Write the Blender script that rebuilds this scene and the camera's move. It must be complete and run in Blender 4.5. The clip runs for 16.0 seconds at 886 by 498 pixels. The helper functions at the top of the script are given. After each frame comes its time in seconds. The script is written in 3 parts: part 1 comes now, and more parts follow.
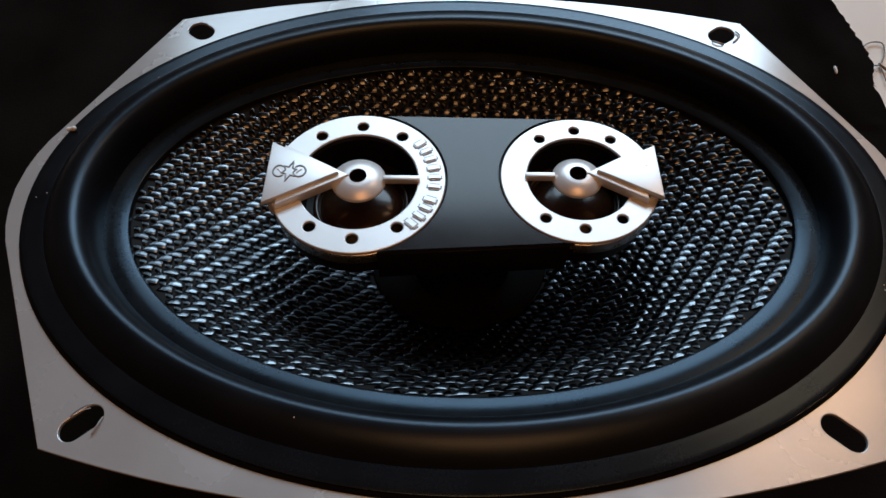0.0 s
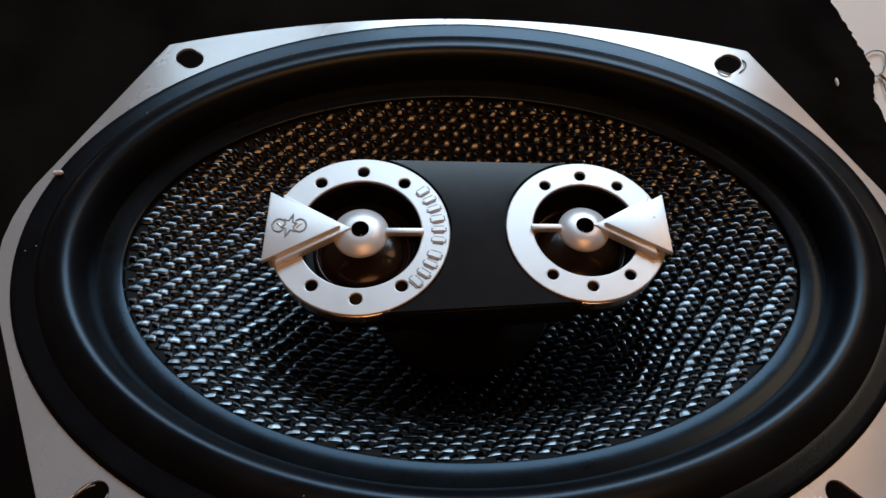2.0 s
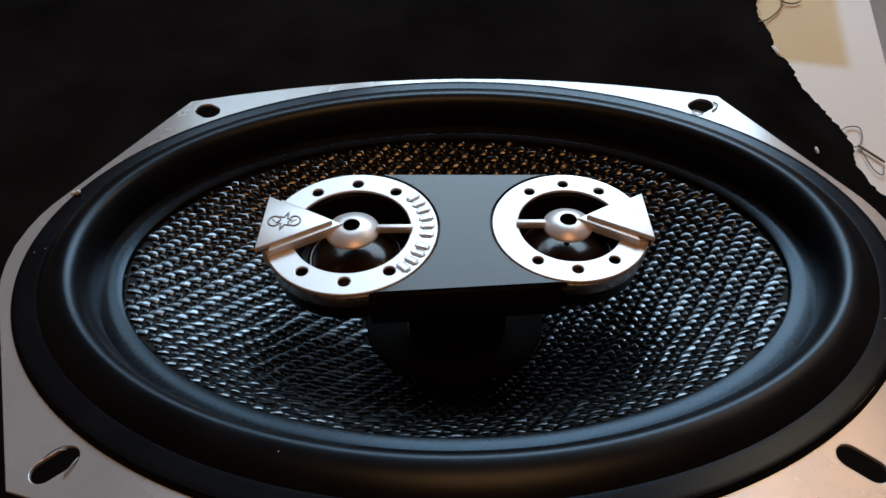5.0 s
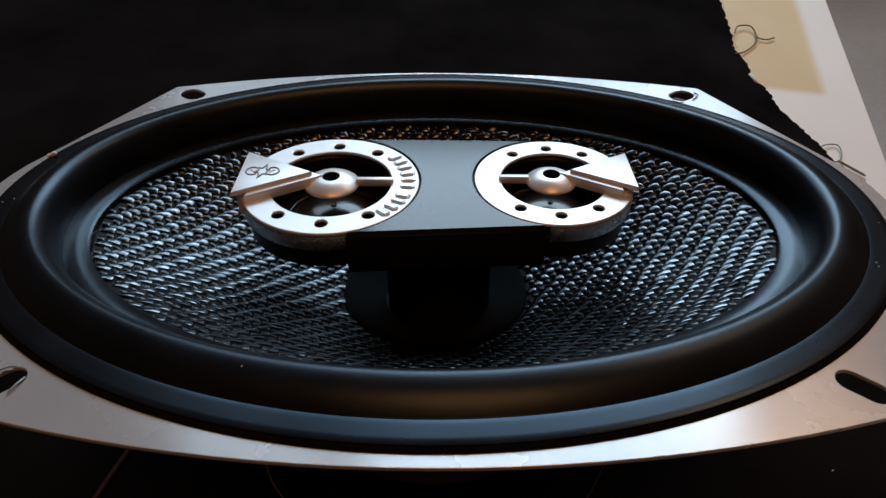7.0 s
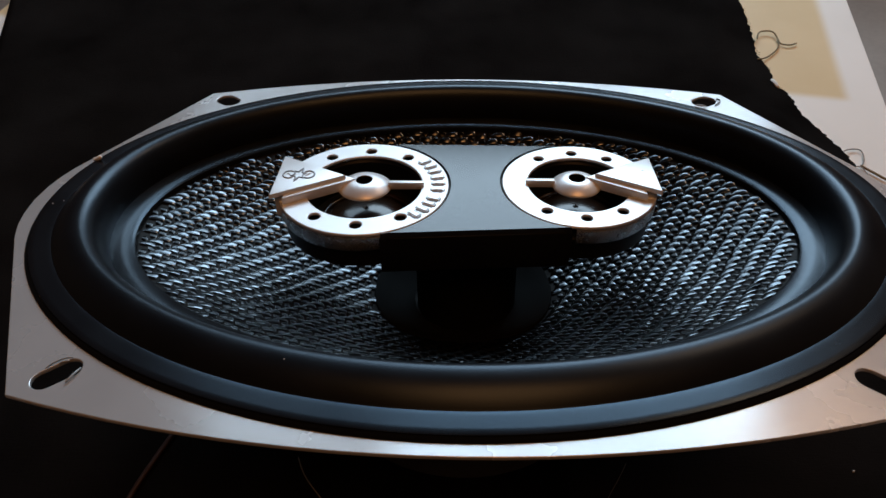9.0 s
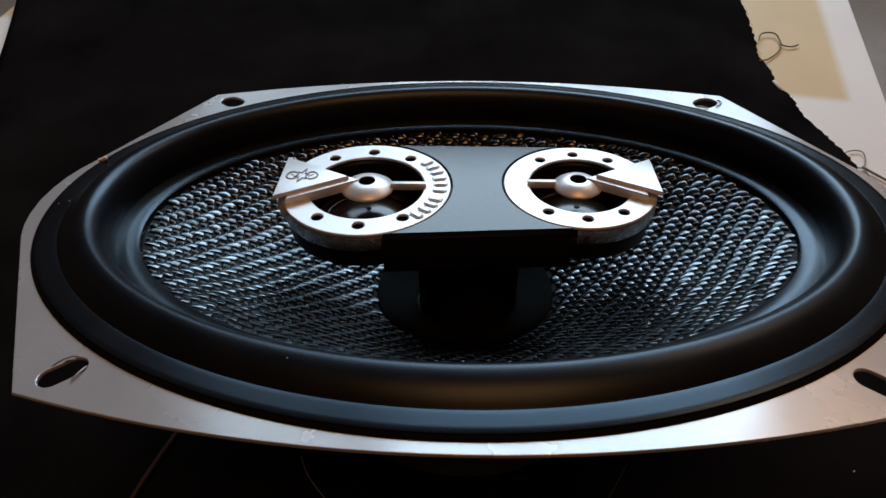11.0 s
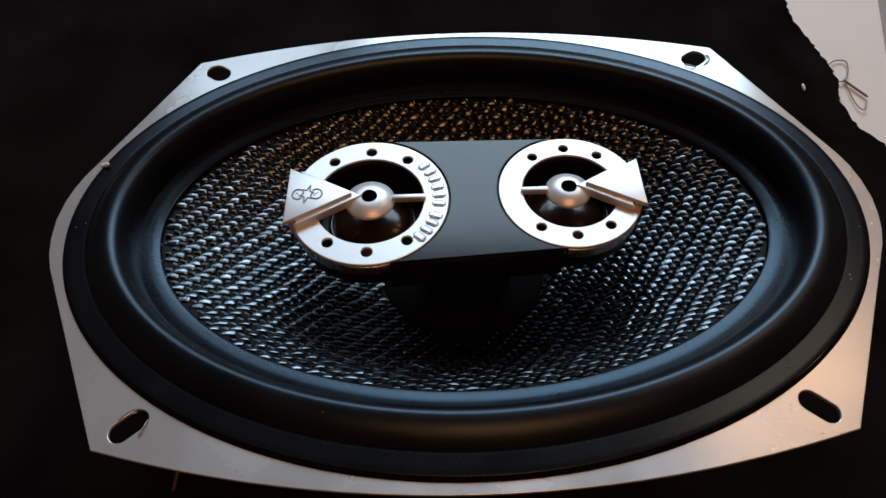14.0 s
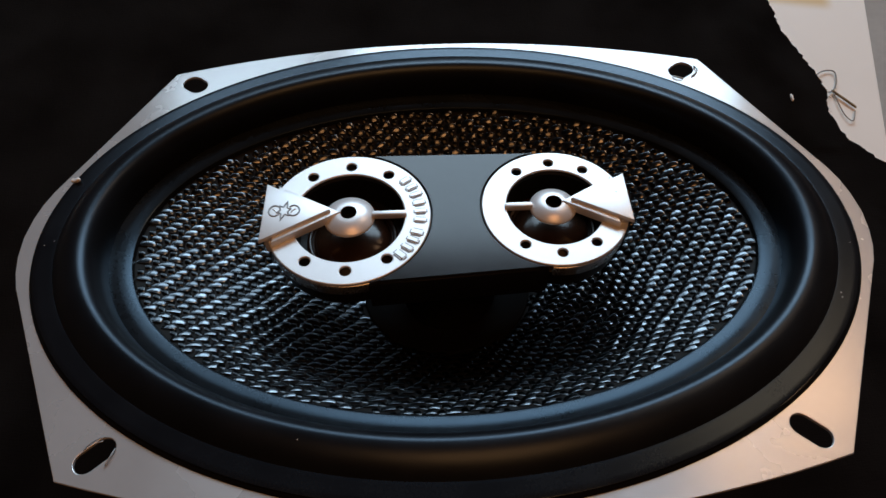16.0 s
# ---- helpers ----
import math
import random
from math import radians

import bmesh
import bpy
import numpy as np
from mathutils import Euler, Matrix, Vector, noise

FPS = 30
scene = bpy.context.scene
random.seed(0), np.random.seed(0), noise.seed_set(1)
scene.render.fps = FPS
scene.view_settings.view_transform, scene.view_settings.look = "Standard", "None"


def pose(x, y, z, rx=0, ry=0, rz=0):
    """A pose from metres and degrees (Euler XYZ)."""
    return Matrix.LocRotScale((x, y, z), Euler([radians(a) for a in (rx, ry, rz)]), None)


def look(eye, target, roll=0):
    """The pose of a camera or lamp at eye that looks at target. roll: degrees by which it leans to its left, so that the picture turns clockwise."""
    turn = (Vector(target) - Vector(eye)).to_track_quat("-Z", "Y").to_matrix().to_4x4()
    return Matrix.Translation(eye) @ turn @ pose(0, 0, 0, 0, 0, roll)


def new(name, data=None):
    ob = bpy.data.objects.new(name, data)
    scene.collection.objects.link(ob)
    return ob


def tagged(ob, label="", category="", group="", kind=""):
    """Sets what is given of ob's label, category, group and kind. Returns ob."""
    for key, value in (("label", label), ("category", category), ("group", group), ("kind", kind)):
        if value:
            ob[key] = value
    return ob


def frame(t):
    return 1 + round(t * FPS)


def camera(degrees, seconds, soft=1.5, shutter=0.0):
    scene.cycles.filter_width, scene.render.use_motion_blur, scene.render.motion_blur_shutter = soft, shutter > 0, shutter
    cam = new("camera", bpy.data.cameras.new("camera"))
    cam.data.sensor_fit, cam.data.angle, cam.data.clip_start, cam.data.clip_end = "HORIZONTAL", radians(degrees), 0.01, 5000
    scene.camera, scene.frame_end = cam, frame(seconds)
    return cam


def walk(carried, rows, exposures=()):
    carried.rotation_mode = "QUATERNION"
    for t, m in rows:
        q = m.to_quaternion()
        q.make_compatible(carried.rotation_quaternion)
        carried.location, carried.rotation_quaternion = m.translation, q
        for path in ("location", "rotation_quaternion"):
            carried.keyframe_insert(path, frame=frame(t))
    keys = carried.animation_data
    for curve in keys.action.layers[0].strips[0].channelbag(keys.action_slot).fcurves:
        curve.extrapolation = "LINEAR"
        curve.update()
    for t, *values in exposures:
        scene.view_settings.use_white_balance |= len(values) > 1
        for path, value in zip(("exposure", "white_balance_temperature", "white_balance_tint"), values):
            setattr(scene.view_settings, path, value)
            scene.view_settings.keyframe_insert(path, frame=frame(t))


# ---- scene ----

# ---------------------------------------------------------------- camera
cam = camera(65.8, 16.0)
TABLE = 0.45          # height of the table top
# The speaker leans back on the cloth: its mounting plate is tipped by LEAN degrees.
LEAN = math.degrees(math.atan(0.2))
SET = pose(0, 0.11, TABLE, -LEAN, 0, 0) @ pose(0, -0.11, -0.045)
ROWS = [  # seconds, eye over the plate's plane, yaw, pitch, roll
    (0.0, -0.0031, -0.1152, 0.2477, 0.88, -56.77, -0.12),
    (0.5, -0.0059, -0.0906, 0.2612, -2.09, -60.62, 1.85),
    (1.0, -0.0069, -0.0873, 0.2588, -2.83, -61.80, 2.45),
    (1.5, -0.0096, -0.0883, 0.2571, -2.51, -61.49, 2.26),
    (2.0, -0.0093, -0.0907, 0.2585, -2.21, -60.76, 2.25),
    (2.5, -0.0088, -0.0927, 0.2574, -2.22, -60.68, 2.38),
    (3.0, -0.0064, -0.0949, 0.2570, -2.40, -60.40, 2.28),
    (3.2, -0.0057, -0.0960, 0.2581, -2.26, -60.38, 2.13),
    (5.3, 0.0005, -0.1439, 0.2258, 1.41, -42.20, -1.41),
    (5.5, -0.0007, -0.1501, 0.2216, 1.54, -40.61, -0.83),
    (6.0, 0.0009, -0.1564, 0.2164, 1.67, -39.00, -1.09),
    (6.5, 0.0028, -0.1571, 0.2084, 0.74, -38.08, -0.53),
    (7.0, 0.0023, -0.1549, 0.2019, 0.03, -37.50, 0.16),
    (7.5, -0.0002, -0.1572, 0.2003, 0.23, -37.21, 0.61),
    (8.0, -0.0006, -0.1593, 0.2025, 0.97, -37.20, 0.14),
    (8.5, -0.0013, -0.1604, 0.2037, 1.43, -37.14, -0.32),
    (9.0, -0.0006, -0.1606, 0.2053, 1.91, -37.17, -0.69),
    (11.5, -0.0003, -0.1619, 0.2060, 2.29, -37.07, -0.83),
    (12.0, -0.0004, -0.1619, 0.2061, 2.38, -37.08, -0.88),
    (12.5, -0.0007, -0.1622, 0.2062, 2.25, -37.13, -0.80),
    (13.0, -0.0029, -0.1614, 0.2120, 2.55, -39.71, -0.97),
    (13.5, -0.0054, -0.1400, 0.2447, -0.07, -48.20, 0.10),
    (14.0, -0.0057, -0.1306, 0.2585, 0.31, -53.88, -1.94),
    (14.5, -0.0020, -0.1251, 0.2581, -1.37, -53.74, -1.26),
    (15.0, -0.0013, -0.1246, 0.2575, -1.55, -53.45, -1.22),
    (15.5, -0.0018, -0.1245, 0.2567, -1.39, -53.36, -1.14),
    (16.0, -0.0029, -0.1245, 0.2558, -0.95, -53.42, -1.11),
]


def eye_pose(x, y, z, yaw, pitch, roll):
    return SET @ pose(x, y, z, 90, 0, yaw) @ pose(0, 0, 0, pitch, 0, 0) @ pose(0, 0, 0, 0, 0, roll)


walk(cam, [(t, eye_pose(*row)) for t, *row in ROWS])

# ---------------------------------------------------------------- light
world = bpy.data.worlds.new("dim room")
scene.world = world
world.use_nodes = True
world.node_tree.nodes["Background"].inputs[0].default_value = (0.5, 0.6, 0.8, 1)
world.node_tree.nodes["Background"].inputs[1].default_value = 0.02
scene.view_settings.exposure = 0.0


def lamp(name, kind, energy, colour, m, **more):
    data = bpy.data.lights.new(name, kind)
    data.energy, data.color = energy, colour
    for key, value in more.items():
        if key == "size":
            data.size = value
        elif key == "size_y":
            data.size_y = value
        elif key == "radius":
            data.shadow_soft_size = value
        elif key == "shape":
            data.shape = value
    ob = new(name, data)
    ob.matrix_world = m
    return ob


# The second opening is added for dim bluish reflections from the left.
OPENINGS = ((-0.19, 0.76, TABLE + 0.50, TABLE + 1.24, 22), (-0.66, -0.26, TABLE + 0.60, TABLE + 1.15, 3.5))     # openings in the far wall: x0, x1, z0, z1, and their light
FAR = 1.35                          # the far wall's inner face
for wx0, wx1, wz0, wz1, watts in OPENINGS:
    mid, up = (wx0 + wx1) / 2, (wz0 + wz1) / 2
    lamp("opening_light", "AREA", watts, (0.61, 0.82, 1.0), look((mid, FAR + 0.03, up), (mid, 0, up - 0.5)), shape="RECTANGLE", size=wx1 - wx0, size_y=wz1 - wz0)
lamp("ceiling_lamp_light", "POINT", 19, (1.0, 0.42, 0.14), pose(0.15, -0.42, TABLE + 1.50), radius=0.34)
lamp("corner_lamp_light", "POINT", 11, (1.0, 0.59, 0.33), pose(0.82, 0.84, TABLE + 1.34), radius=0.24)

# ---------------------------------------------------------------- materials


class Nodes:
    def __init__(self, name):
        self.mat = bpy.data.materials.new(name)
        self.mat.use_nodes = True
        self.tree = self.mat.node_tree
        self.bsdf = self.tree.nodes["Principled BSDF"]

    def add(self, kind, **inputs):
        node = self.tree.nodes.new(kind)
        for key, value in inputs.items():
            node.inputs[key.replace("_", " ")].default_value = value
        return node

    def link(self, a, b):
        self.tree.links.new(a, b)

    def coords(self, scale=(1, 1, 1)):
        tex = self.add("ShaderNodeTexCoord")
        m = self.add("ShaderNodeMapping")
        m.inputs["Scale"].default_value = scale
        self.link(tex.outputs["Object"], m.inputs["Vector"])
        return m.outputs[0]

    def noise(self, scale, detail=4, stretch=(1, 1, 1), rough=0.55):
        n = self.add("ShaderNodeTexNoise", Scale=scale, Detail=detail, Roughness=rough)
        self.link(self.coords(stretch), n.inputs["Vector"])
        return n.outputs["Fac"]

    def ramp(self, fac, stops):
        r = self.add("ShaderNodeValToRGB")
        while len(r.color_ramp.elements) < len(stops):
            r.color_ramp.elements.new(0.5)
        for e, (p, c) in zip(r.color_ramp.elements, stops):
            e.position, e.color = p, (*c, 1) if len(c) == 3 else c
        self.link(fac, r.inputs[0])
        return r.outputs[0]

    def bump(self, fac, strength, distance, normal=None):
        b = self.add("ShaderNodeBump", Strength=strength, Distance=distance)
        self.link(fac, b.inputs["Height"])
        if normal:
            self.link(normal, b.inputs["Normal"])
        return b.outputs[0]

    def put(self, **values):
        for key, value in values.items():
            socket = self.bsdf.inputs[key.replace("_", " ")]
            if hasattr(value, "is_linked"):
                self.link(value, socket)
            else:
                socket.default_value = (*value, 1) if isinstance(value, tuple) else value
        return self.mat


def grey(v, tint=(1, 1, 1)):
    return tuple(v * c for c in tint)


def surface(name, low, high, scale, rough=(0.4, 0.6), metal=0.0, bump=0.1, distance=0.0002, fine=None, specular=0.5, light_tint=None):
    n = Nodes(name)
    big = n.noise(scale)
    small = n.noise(fine or scale * 14, 3)
    mix = n.add("ShaderNodeMath")
    mix.operation = "MULTIPLY_ADD"
    n.link(small, mix.inputs[0])
    mix.inputs[1].default_value = 0.4
    half = n.add("ShaderNodeMath")
    half.operation = "MULTIPLY"
    half.inputs[1].default_value = 0.6
    n.link(big, half.inputs[0])
    n.link(half.outputs[0], mix.inputs[2])
    fac = mix.outputs[0]
    return n.put(Base_Color=n.ramp(fac, [(0.3, low), (0.7, high)]), Roughness=n.ramp(fac, [(0.3, grey(rough[0])), (0.7, grey(rough[1]))]),
                 Metallic=metal, Specular_IOR_Level=specular, Specular_Tint=light_tint or (1.0, 1.0, 1.0), Normal=n.bump(small, bump, distance))


def brushed():
    n = Nodes("brushed aluminium")
    lines = n.noise(900, 3, (0.035, 1, 1))
    blotch = n.noise(45, 4)
    grain = n.add("ShaderNodeTangent")
    grain.direction_type, grain.uv_map = "UV_MAP", "grain"
    n.link(grain.outputs[0], n.bsdf.inputs["Tangent"])
    return n.put(Base_Color=n.ramp(blotch, [(0.3, (0.50, 0.502, 0.505)), (0.7, (0.56, 0.562, 0.565))]), Metallic=0.45, Anisotropic=0.85,
                 Roughness=n.ramp(blotch, [(0.3, grey(0.22)), (0.7, grey(0.30))]), Normal=n.bump(lines, 0.07, 0.0001))


def lay_grain(ob):
    """Sets the brushing of a flat metal part: its strokes run along x."""
    mesh = ob.data
    layer = mesh.uv_layers.new(name="grain")
    for loop in mesh.loops:
        co = mesh.vertices[loop.vertex_index].co
        layer.data[loop.index].uv = (co.y * 4, -co.x * 4)


def cream_board():
    n = Nodes("cream painted board")
    big, fine = n.noise(9, 5), n.noise(160, 3, (1, 0.15, 1))
    tex = n.add("ShaderNodeTexCoord")
    parts = n.add("ShaderNodeSeparateXYZ")
    n.link(tex.outputs["Object"], parts.inputs[0])
    # soft-edged tan patch: a warm shadow put into the board's colour
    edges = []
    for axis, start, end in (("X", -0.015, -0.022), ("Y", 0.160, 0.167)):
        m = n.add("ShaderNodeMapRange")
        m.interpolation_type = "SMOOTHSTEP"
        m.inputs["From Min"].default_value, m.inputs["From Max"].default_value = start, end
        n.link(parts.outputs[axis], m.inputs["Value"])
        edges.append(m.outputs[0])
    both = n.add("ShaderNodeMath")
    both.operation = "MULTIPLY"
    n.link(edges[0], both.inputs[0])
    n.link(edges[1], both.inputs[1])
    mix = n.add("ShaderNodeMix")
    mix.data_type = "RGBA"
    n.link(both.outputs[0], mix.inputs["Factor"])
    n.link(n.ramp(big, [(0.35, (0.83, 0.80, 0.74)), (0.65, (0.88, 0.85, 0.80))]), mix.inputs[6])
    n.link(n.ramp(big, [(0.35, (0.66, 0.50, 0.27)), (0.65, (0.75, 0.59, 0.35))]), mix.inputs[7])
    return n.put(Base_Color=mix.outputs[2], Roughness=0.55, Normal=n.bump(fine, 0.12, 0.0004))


def woven_cloth():
    n = Nodes("black cotton cloth")
    warp = n.noise(1500, 2, (1, 0.2, 1))
    weft = n.noise(1500, 2, (0.2, 1, 1))
    big = n.noise(22, 4)
    return n.put(Base_Color=n.ramp(big, [(0.3, (0.0042, 0.0033, 0.0029)), (0.7, (0.0098, 0.0086, 0.0080))]), Roughness=0.95, Specular_IOR_Level=0.01,
                 Normal=n.bump(weft, 0.4, 0.0004, n.bump(warp, 0.4, 0.0004)))


GLINT_TINT = (0.86, 0.97, 1.08)          # bluish light of the glints, put into the fibre's colour


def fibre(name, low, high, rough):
    """Tows of parallel fibres: dull along the float, with lacquer and painted-in glints round its edges."""
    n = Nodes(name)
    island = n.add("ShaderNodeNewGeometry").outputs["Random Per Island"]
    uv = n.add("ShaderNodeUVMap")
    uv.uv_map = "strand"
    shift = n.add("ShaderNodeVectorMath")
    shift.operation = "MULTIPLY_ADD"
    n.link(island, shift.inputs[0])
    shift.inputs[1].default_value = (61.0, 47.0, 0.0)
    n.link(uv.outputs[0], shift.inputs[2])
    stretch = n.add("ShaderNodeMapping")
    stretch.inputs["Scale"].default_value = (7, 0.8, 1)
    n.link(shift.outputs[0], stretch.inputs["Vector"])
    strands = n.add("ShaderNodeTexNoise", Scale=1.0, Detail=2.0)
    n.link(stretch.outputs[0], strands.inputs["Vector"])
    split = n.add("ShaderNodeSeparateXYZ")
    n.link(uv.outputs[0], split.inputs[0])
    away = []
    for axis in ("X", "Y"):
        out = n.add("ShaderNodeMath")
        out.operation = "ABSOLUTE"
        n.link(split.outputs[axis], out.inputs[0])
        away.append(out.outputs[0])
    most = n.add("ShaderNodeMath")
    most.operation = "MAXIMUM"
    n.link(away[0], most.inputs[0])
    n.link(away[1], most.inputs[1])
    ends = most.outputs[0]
    edge_glint = n.add("ShaderNodeMix")
    edge_glint.data_type = "RGBA"
    n.link(n.ramp(ends, [(0.66, grey(0.0)), (0.90, grey(1.0))]), edge_glint.inputs["Factor"])
    n.link(n.ramp(island, [(0.0, grey(low, GLINT_TINT)), (0.65, grey((low * 2 + high) / 3, GLINT_TINT)), (1.0, grey(high, GLINT_TINT))]), edge_glint.inputs[6])
    # the glint at each float's edge is put into the base colour
    edge_glint.inputs[7].default_value = (*grey(high * 0.8, GLINT_TINT), 1)
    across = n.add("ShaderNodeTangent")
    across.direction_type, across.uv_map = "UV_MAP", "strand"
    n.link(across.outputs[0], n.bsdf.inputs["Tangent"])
    return n.put(Base_Color=edge_glint.outputs[2], Metallic=1.0, Anisotropic=0.7,
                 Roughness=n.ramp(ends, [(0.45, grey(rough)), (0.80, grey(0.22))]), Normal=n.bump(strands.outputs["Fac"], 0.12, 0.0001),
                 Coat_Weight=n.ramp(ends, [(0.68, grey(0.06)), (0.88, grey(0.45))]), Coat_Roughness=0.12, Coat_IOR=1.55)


ALU = brushed()
SILVER = surface("satin silver paint", (0.68, 0.682, 0.688), (0.74, 0.742, 0.748), 180, (0.34, 0.42), metal=0.45, bump=0.04, distance=0.00005, fine=4000, specular=0.3)
# Part of the window's blue is put into the specular tint of the next three.
RUBBER = surface("black butyl rubber", (0.003, 0.003, 0.0035), (0.006, 0.006, 0.007), 60, (0.30, 0.38), bump=0.10, distance=0.0001, fine=1800, specular=0.36, light_tint=(0.62, 0.80, 1.0))
GASKET = surface("black foam-rubber gasket", (0.004, 0.004, 0.005), (0.008, 0.008, 0.009), 70, (0.22, 0.28), bump=0.03, distance=0.0001, fine=1500, specular=0.32, light_tint=(0.50, 0.75, 1.0))
GLUE = surface("dull black glue line", (0.004, 0.0045, 0.005), (0.009, 0.010, 0.011), 90, (0.20, 0.26), bump=0.05, distance=0.0002, fine=900, specular=0.25, light_tint=(0.50, 0.75, 1.0))
PLASTIC = surface("satin black plastic", (0.003, 0.003, 0.003), (0.006, 0.006, 0.006), 120, (0.36, 0.48), bump=0.08, distance=0.00005, fine=3000, specular=0.16)
BRIDGE = surface("dark grey satin bridge", (0.012, 0.0125, 0.014), (0.018, 0.0185, 0.021), 120, (0.12, 0.16), metal=0.0, bump=0.03, distance=0.00005, fine=3500, specular=0.24)
DOME = surface("dark brown glossy dome", (0.014, 0.007, 0.004), (0.024, 0.012, 0.007), 200, (0.14, 0.20), bump=0.02, distance=0.0001, fine=2500, specular=0.28)
BLACK_BASE = surface("black resin under the fibre", (0.002, 0.0017, 0.0015), (0.005, 0.004, 0.0035), 120, (0.6, 0.7), specular=0.15)
STEEL = surface("black enamelled steel", (0.010, 0.010, 0.010), (0.018, 0.018, 0.018), 60, (0.4, 0.6))
FERRITE = surface("dark grey ferrite", (0.03, 0.03, 0.032), (0.05, 0.05, 0.05), 80, (0.5, 0.7))
SKIRT = surface("polished silver side", (0.56, 0.56, 0.56), (0.64, 0.64, 0.64), 160, (0.24, 0.32), metal=0.95, bump=0.03, distance=0.00005, fine=3000)
CONTOUR_GREY = surface("dark grey contour", (0.22, 0.225, 0.23), (0.32, 0.325, 0.33), 500, (0.45, 0.6), metal=0.3)
DARK = surface("dark bore", (0.003, 0.003, 0.003), (0.005, 0.005, 0.005), 100, (0.8, 0.9), specular=0.06)
LINT = surface("white lint", (0.70, 0.69, 0.66), (0.82, 0.81, 0.78), 900, (0.8, 0.95))
YARN = surface("grey-black yarn", (0.05, 0.045, 0.04), (0.10, 0.09, 0.08), 900, (0.8, 0.95))
TAN = surface("dusty brown yarn", (0.16, 0.115, 0.06), (0.27, 0.20, 0.11), 900, (0.8, 0.95))
PALE = surface("pale grey yarn", (0.22, 0.20, 0.18), (0.34, 0.31, 0.28), 900, (0.8, 0.95))
COPPER = surface("red-brown wire sleeve", (0.030, 0.012, 0.009), (0.045, 0.018, 0.012), 300, (0.4, 0.6))
CLOTH = woven_cloth()
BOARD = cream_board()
WALL = surface("warm brown plaster", (0.10, 0.070, 0.045), (0.14, 0.10, 0.066), 2.5, (0.8, 0.95), bump=0.2, distance=0.002, fine=60)
CEILING = surface("warm ceiling boards", (0.06, 0.042, 0.028), (0.085, 0.06, 0.04), 2.0, (0.8, 0.95), bump=0.2, distance=0.002, fine=60)
FLOORING = surface("grey-brown floor", (0.36, 0.32, 0.29), (0.46, 0.42, 0.38), 6, (0.4, 0.6), bump=0.2, distance=0.001, fine=90)

# ---------------------------------------------------------------- mesh helpers


def mesh_object(name, mesh, material, parent=None, label="", smooth=None):
    ob = new(name, mesh)
    mesh.materials.append(material)
    if smooth is not None:
        mesh.shade_smooth()
        if smooth < 180:
            mesh.set_sharp_from_angle(angle=radians(smooth))
    if parent:
        ob.parent = parent
    if label:
        ob["label"] = label
    return ob


def raw(name, verts, faces, material, parent=None, label="", smooth=None):
    mesh = bpy.data.meshes.new(name)
    mesh.from_pydata([tuple(map(float, v)) for v in verts], [], [tuple(map(int, f)) for f in faces])
    mesh.update()
    return mesh_object(name, mesh, material, parent, label, smooth)


def part(name, bm, material, parent, label="", smooth=None):
    mesh = bpy.data.meshes.new(name)
    bmesh.ops.recalc_face_normals(bm, faces=bm.faces)
    bm.to_mesh(mesh)
    bm.free()
    return mesh_object(name, mesh, material, parent, label, smooth)


def loft(name, rings, material, parent=None, label="", n=192, smooth=40, centre=(0, 0), closed=False, caps=False):
    """A skin over ellipses: rings of (half length, half width, height). closed: the last ring joins the first."""
    verts, faces = [], []
    for a, b, z in rings:
        for k in range(n):
            w = 2 * math.pi * k / n
            verts.append((centre[0] + a * math.cos(w), centre[1] + b * math.sin(w), z))
    count = len(rings)
    for r in range(count if closed else count - 1):
        p, q = r * n, (r + 1) % count * n
        for k in range(n):
            l = (k + 1) % n
            faces.append((p + k, p + l, q + l, q + k))
    if caps:
        faces.append(tuple(range(n))[::-1])
        faces.append(tuple((count - 1) * n + k for k in range(n)))
    mesh = bpy.data.meshes.new(name)
    mesh.from_pydata(verts, [], faces)
    bm = bmesh.new()
    bm.from_mesh(mesh)
    bmesh.ops.recalc_face_normals(bm, faces=bm.faces)
    bm.to_mesh(mesh)
    bm.free()
    return mesh_object(name, mesh, material, parent, label, smooth)


def cut_sheet(name, loops, z0, z1, bevel, material, parent=None, label="", smooth=35):
    """A flat piece from z0 to z1 with the outline loops[0] and holes loops[1:], its rims rounded."""
    data = bpy.data.curves.new(name, "CURVE")
    data.dimensions, data.fill_mode = "2D", "BOTH"
    data.extrude, data.bevel_depth, data.bevel_resolution, data.offset = (z1 - z0) / 2 - bevel, bevel, 2, -bevel
    for loop in loops:
        s = data.splines.new("POLY")
        s.points.add(len(loop) - 1)
        for p, (x, y) in zip(s.points, loop):
            p.co = (x, y, 0, 1)
        s.use_cyclic_u = True
    ob = bpy.data.objects.new(name, data)
    scene.collection.objects.link(ob)
    bpy.context.view_layer.update()
    mesh = bpy.data.meshes.new_from_object(ob.evaluated_get(bpy.context.evaluated_depsgraph_get()))
    bpy.data.objects.remove(ob)
    bpy.data.curves.remove(data)
    mesh.transform(Matrix.Translation((0, 0, (z0 + z1) / 2)))
    mesh.materials.clear()
    return mesh_object(name, mesh, material, parent, label, smooth)


def circle(x, y, r, n=40, start=0.0):
    return [(x + r * math.cos(start + 2 * math.pi * k / n), y + r * math.sin(start + 2 * math.pi * k / n)) for k in range(n)]


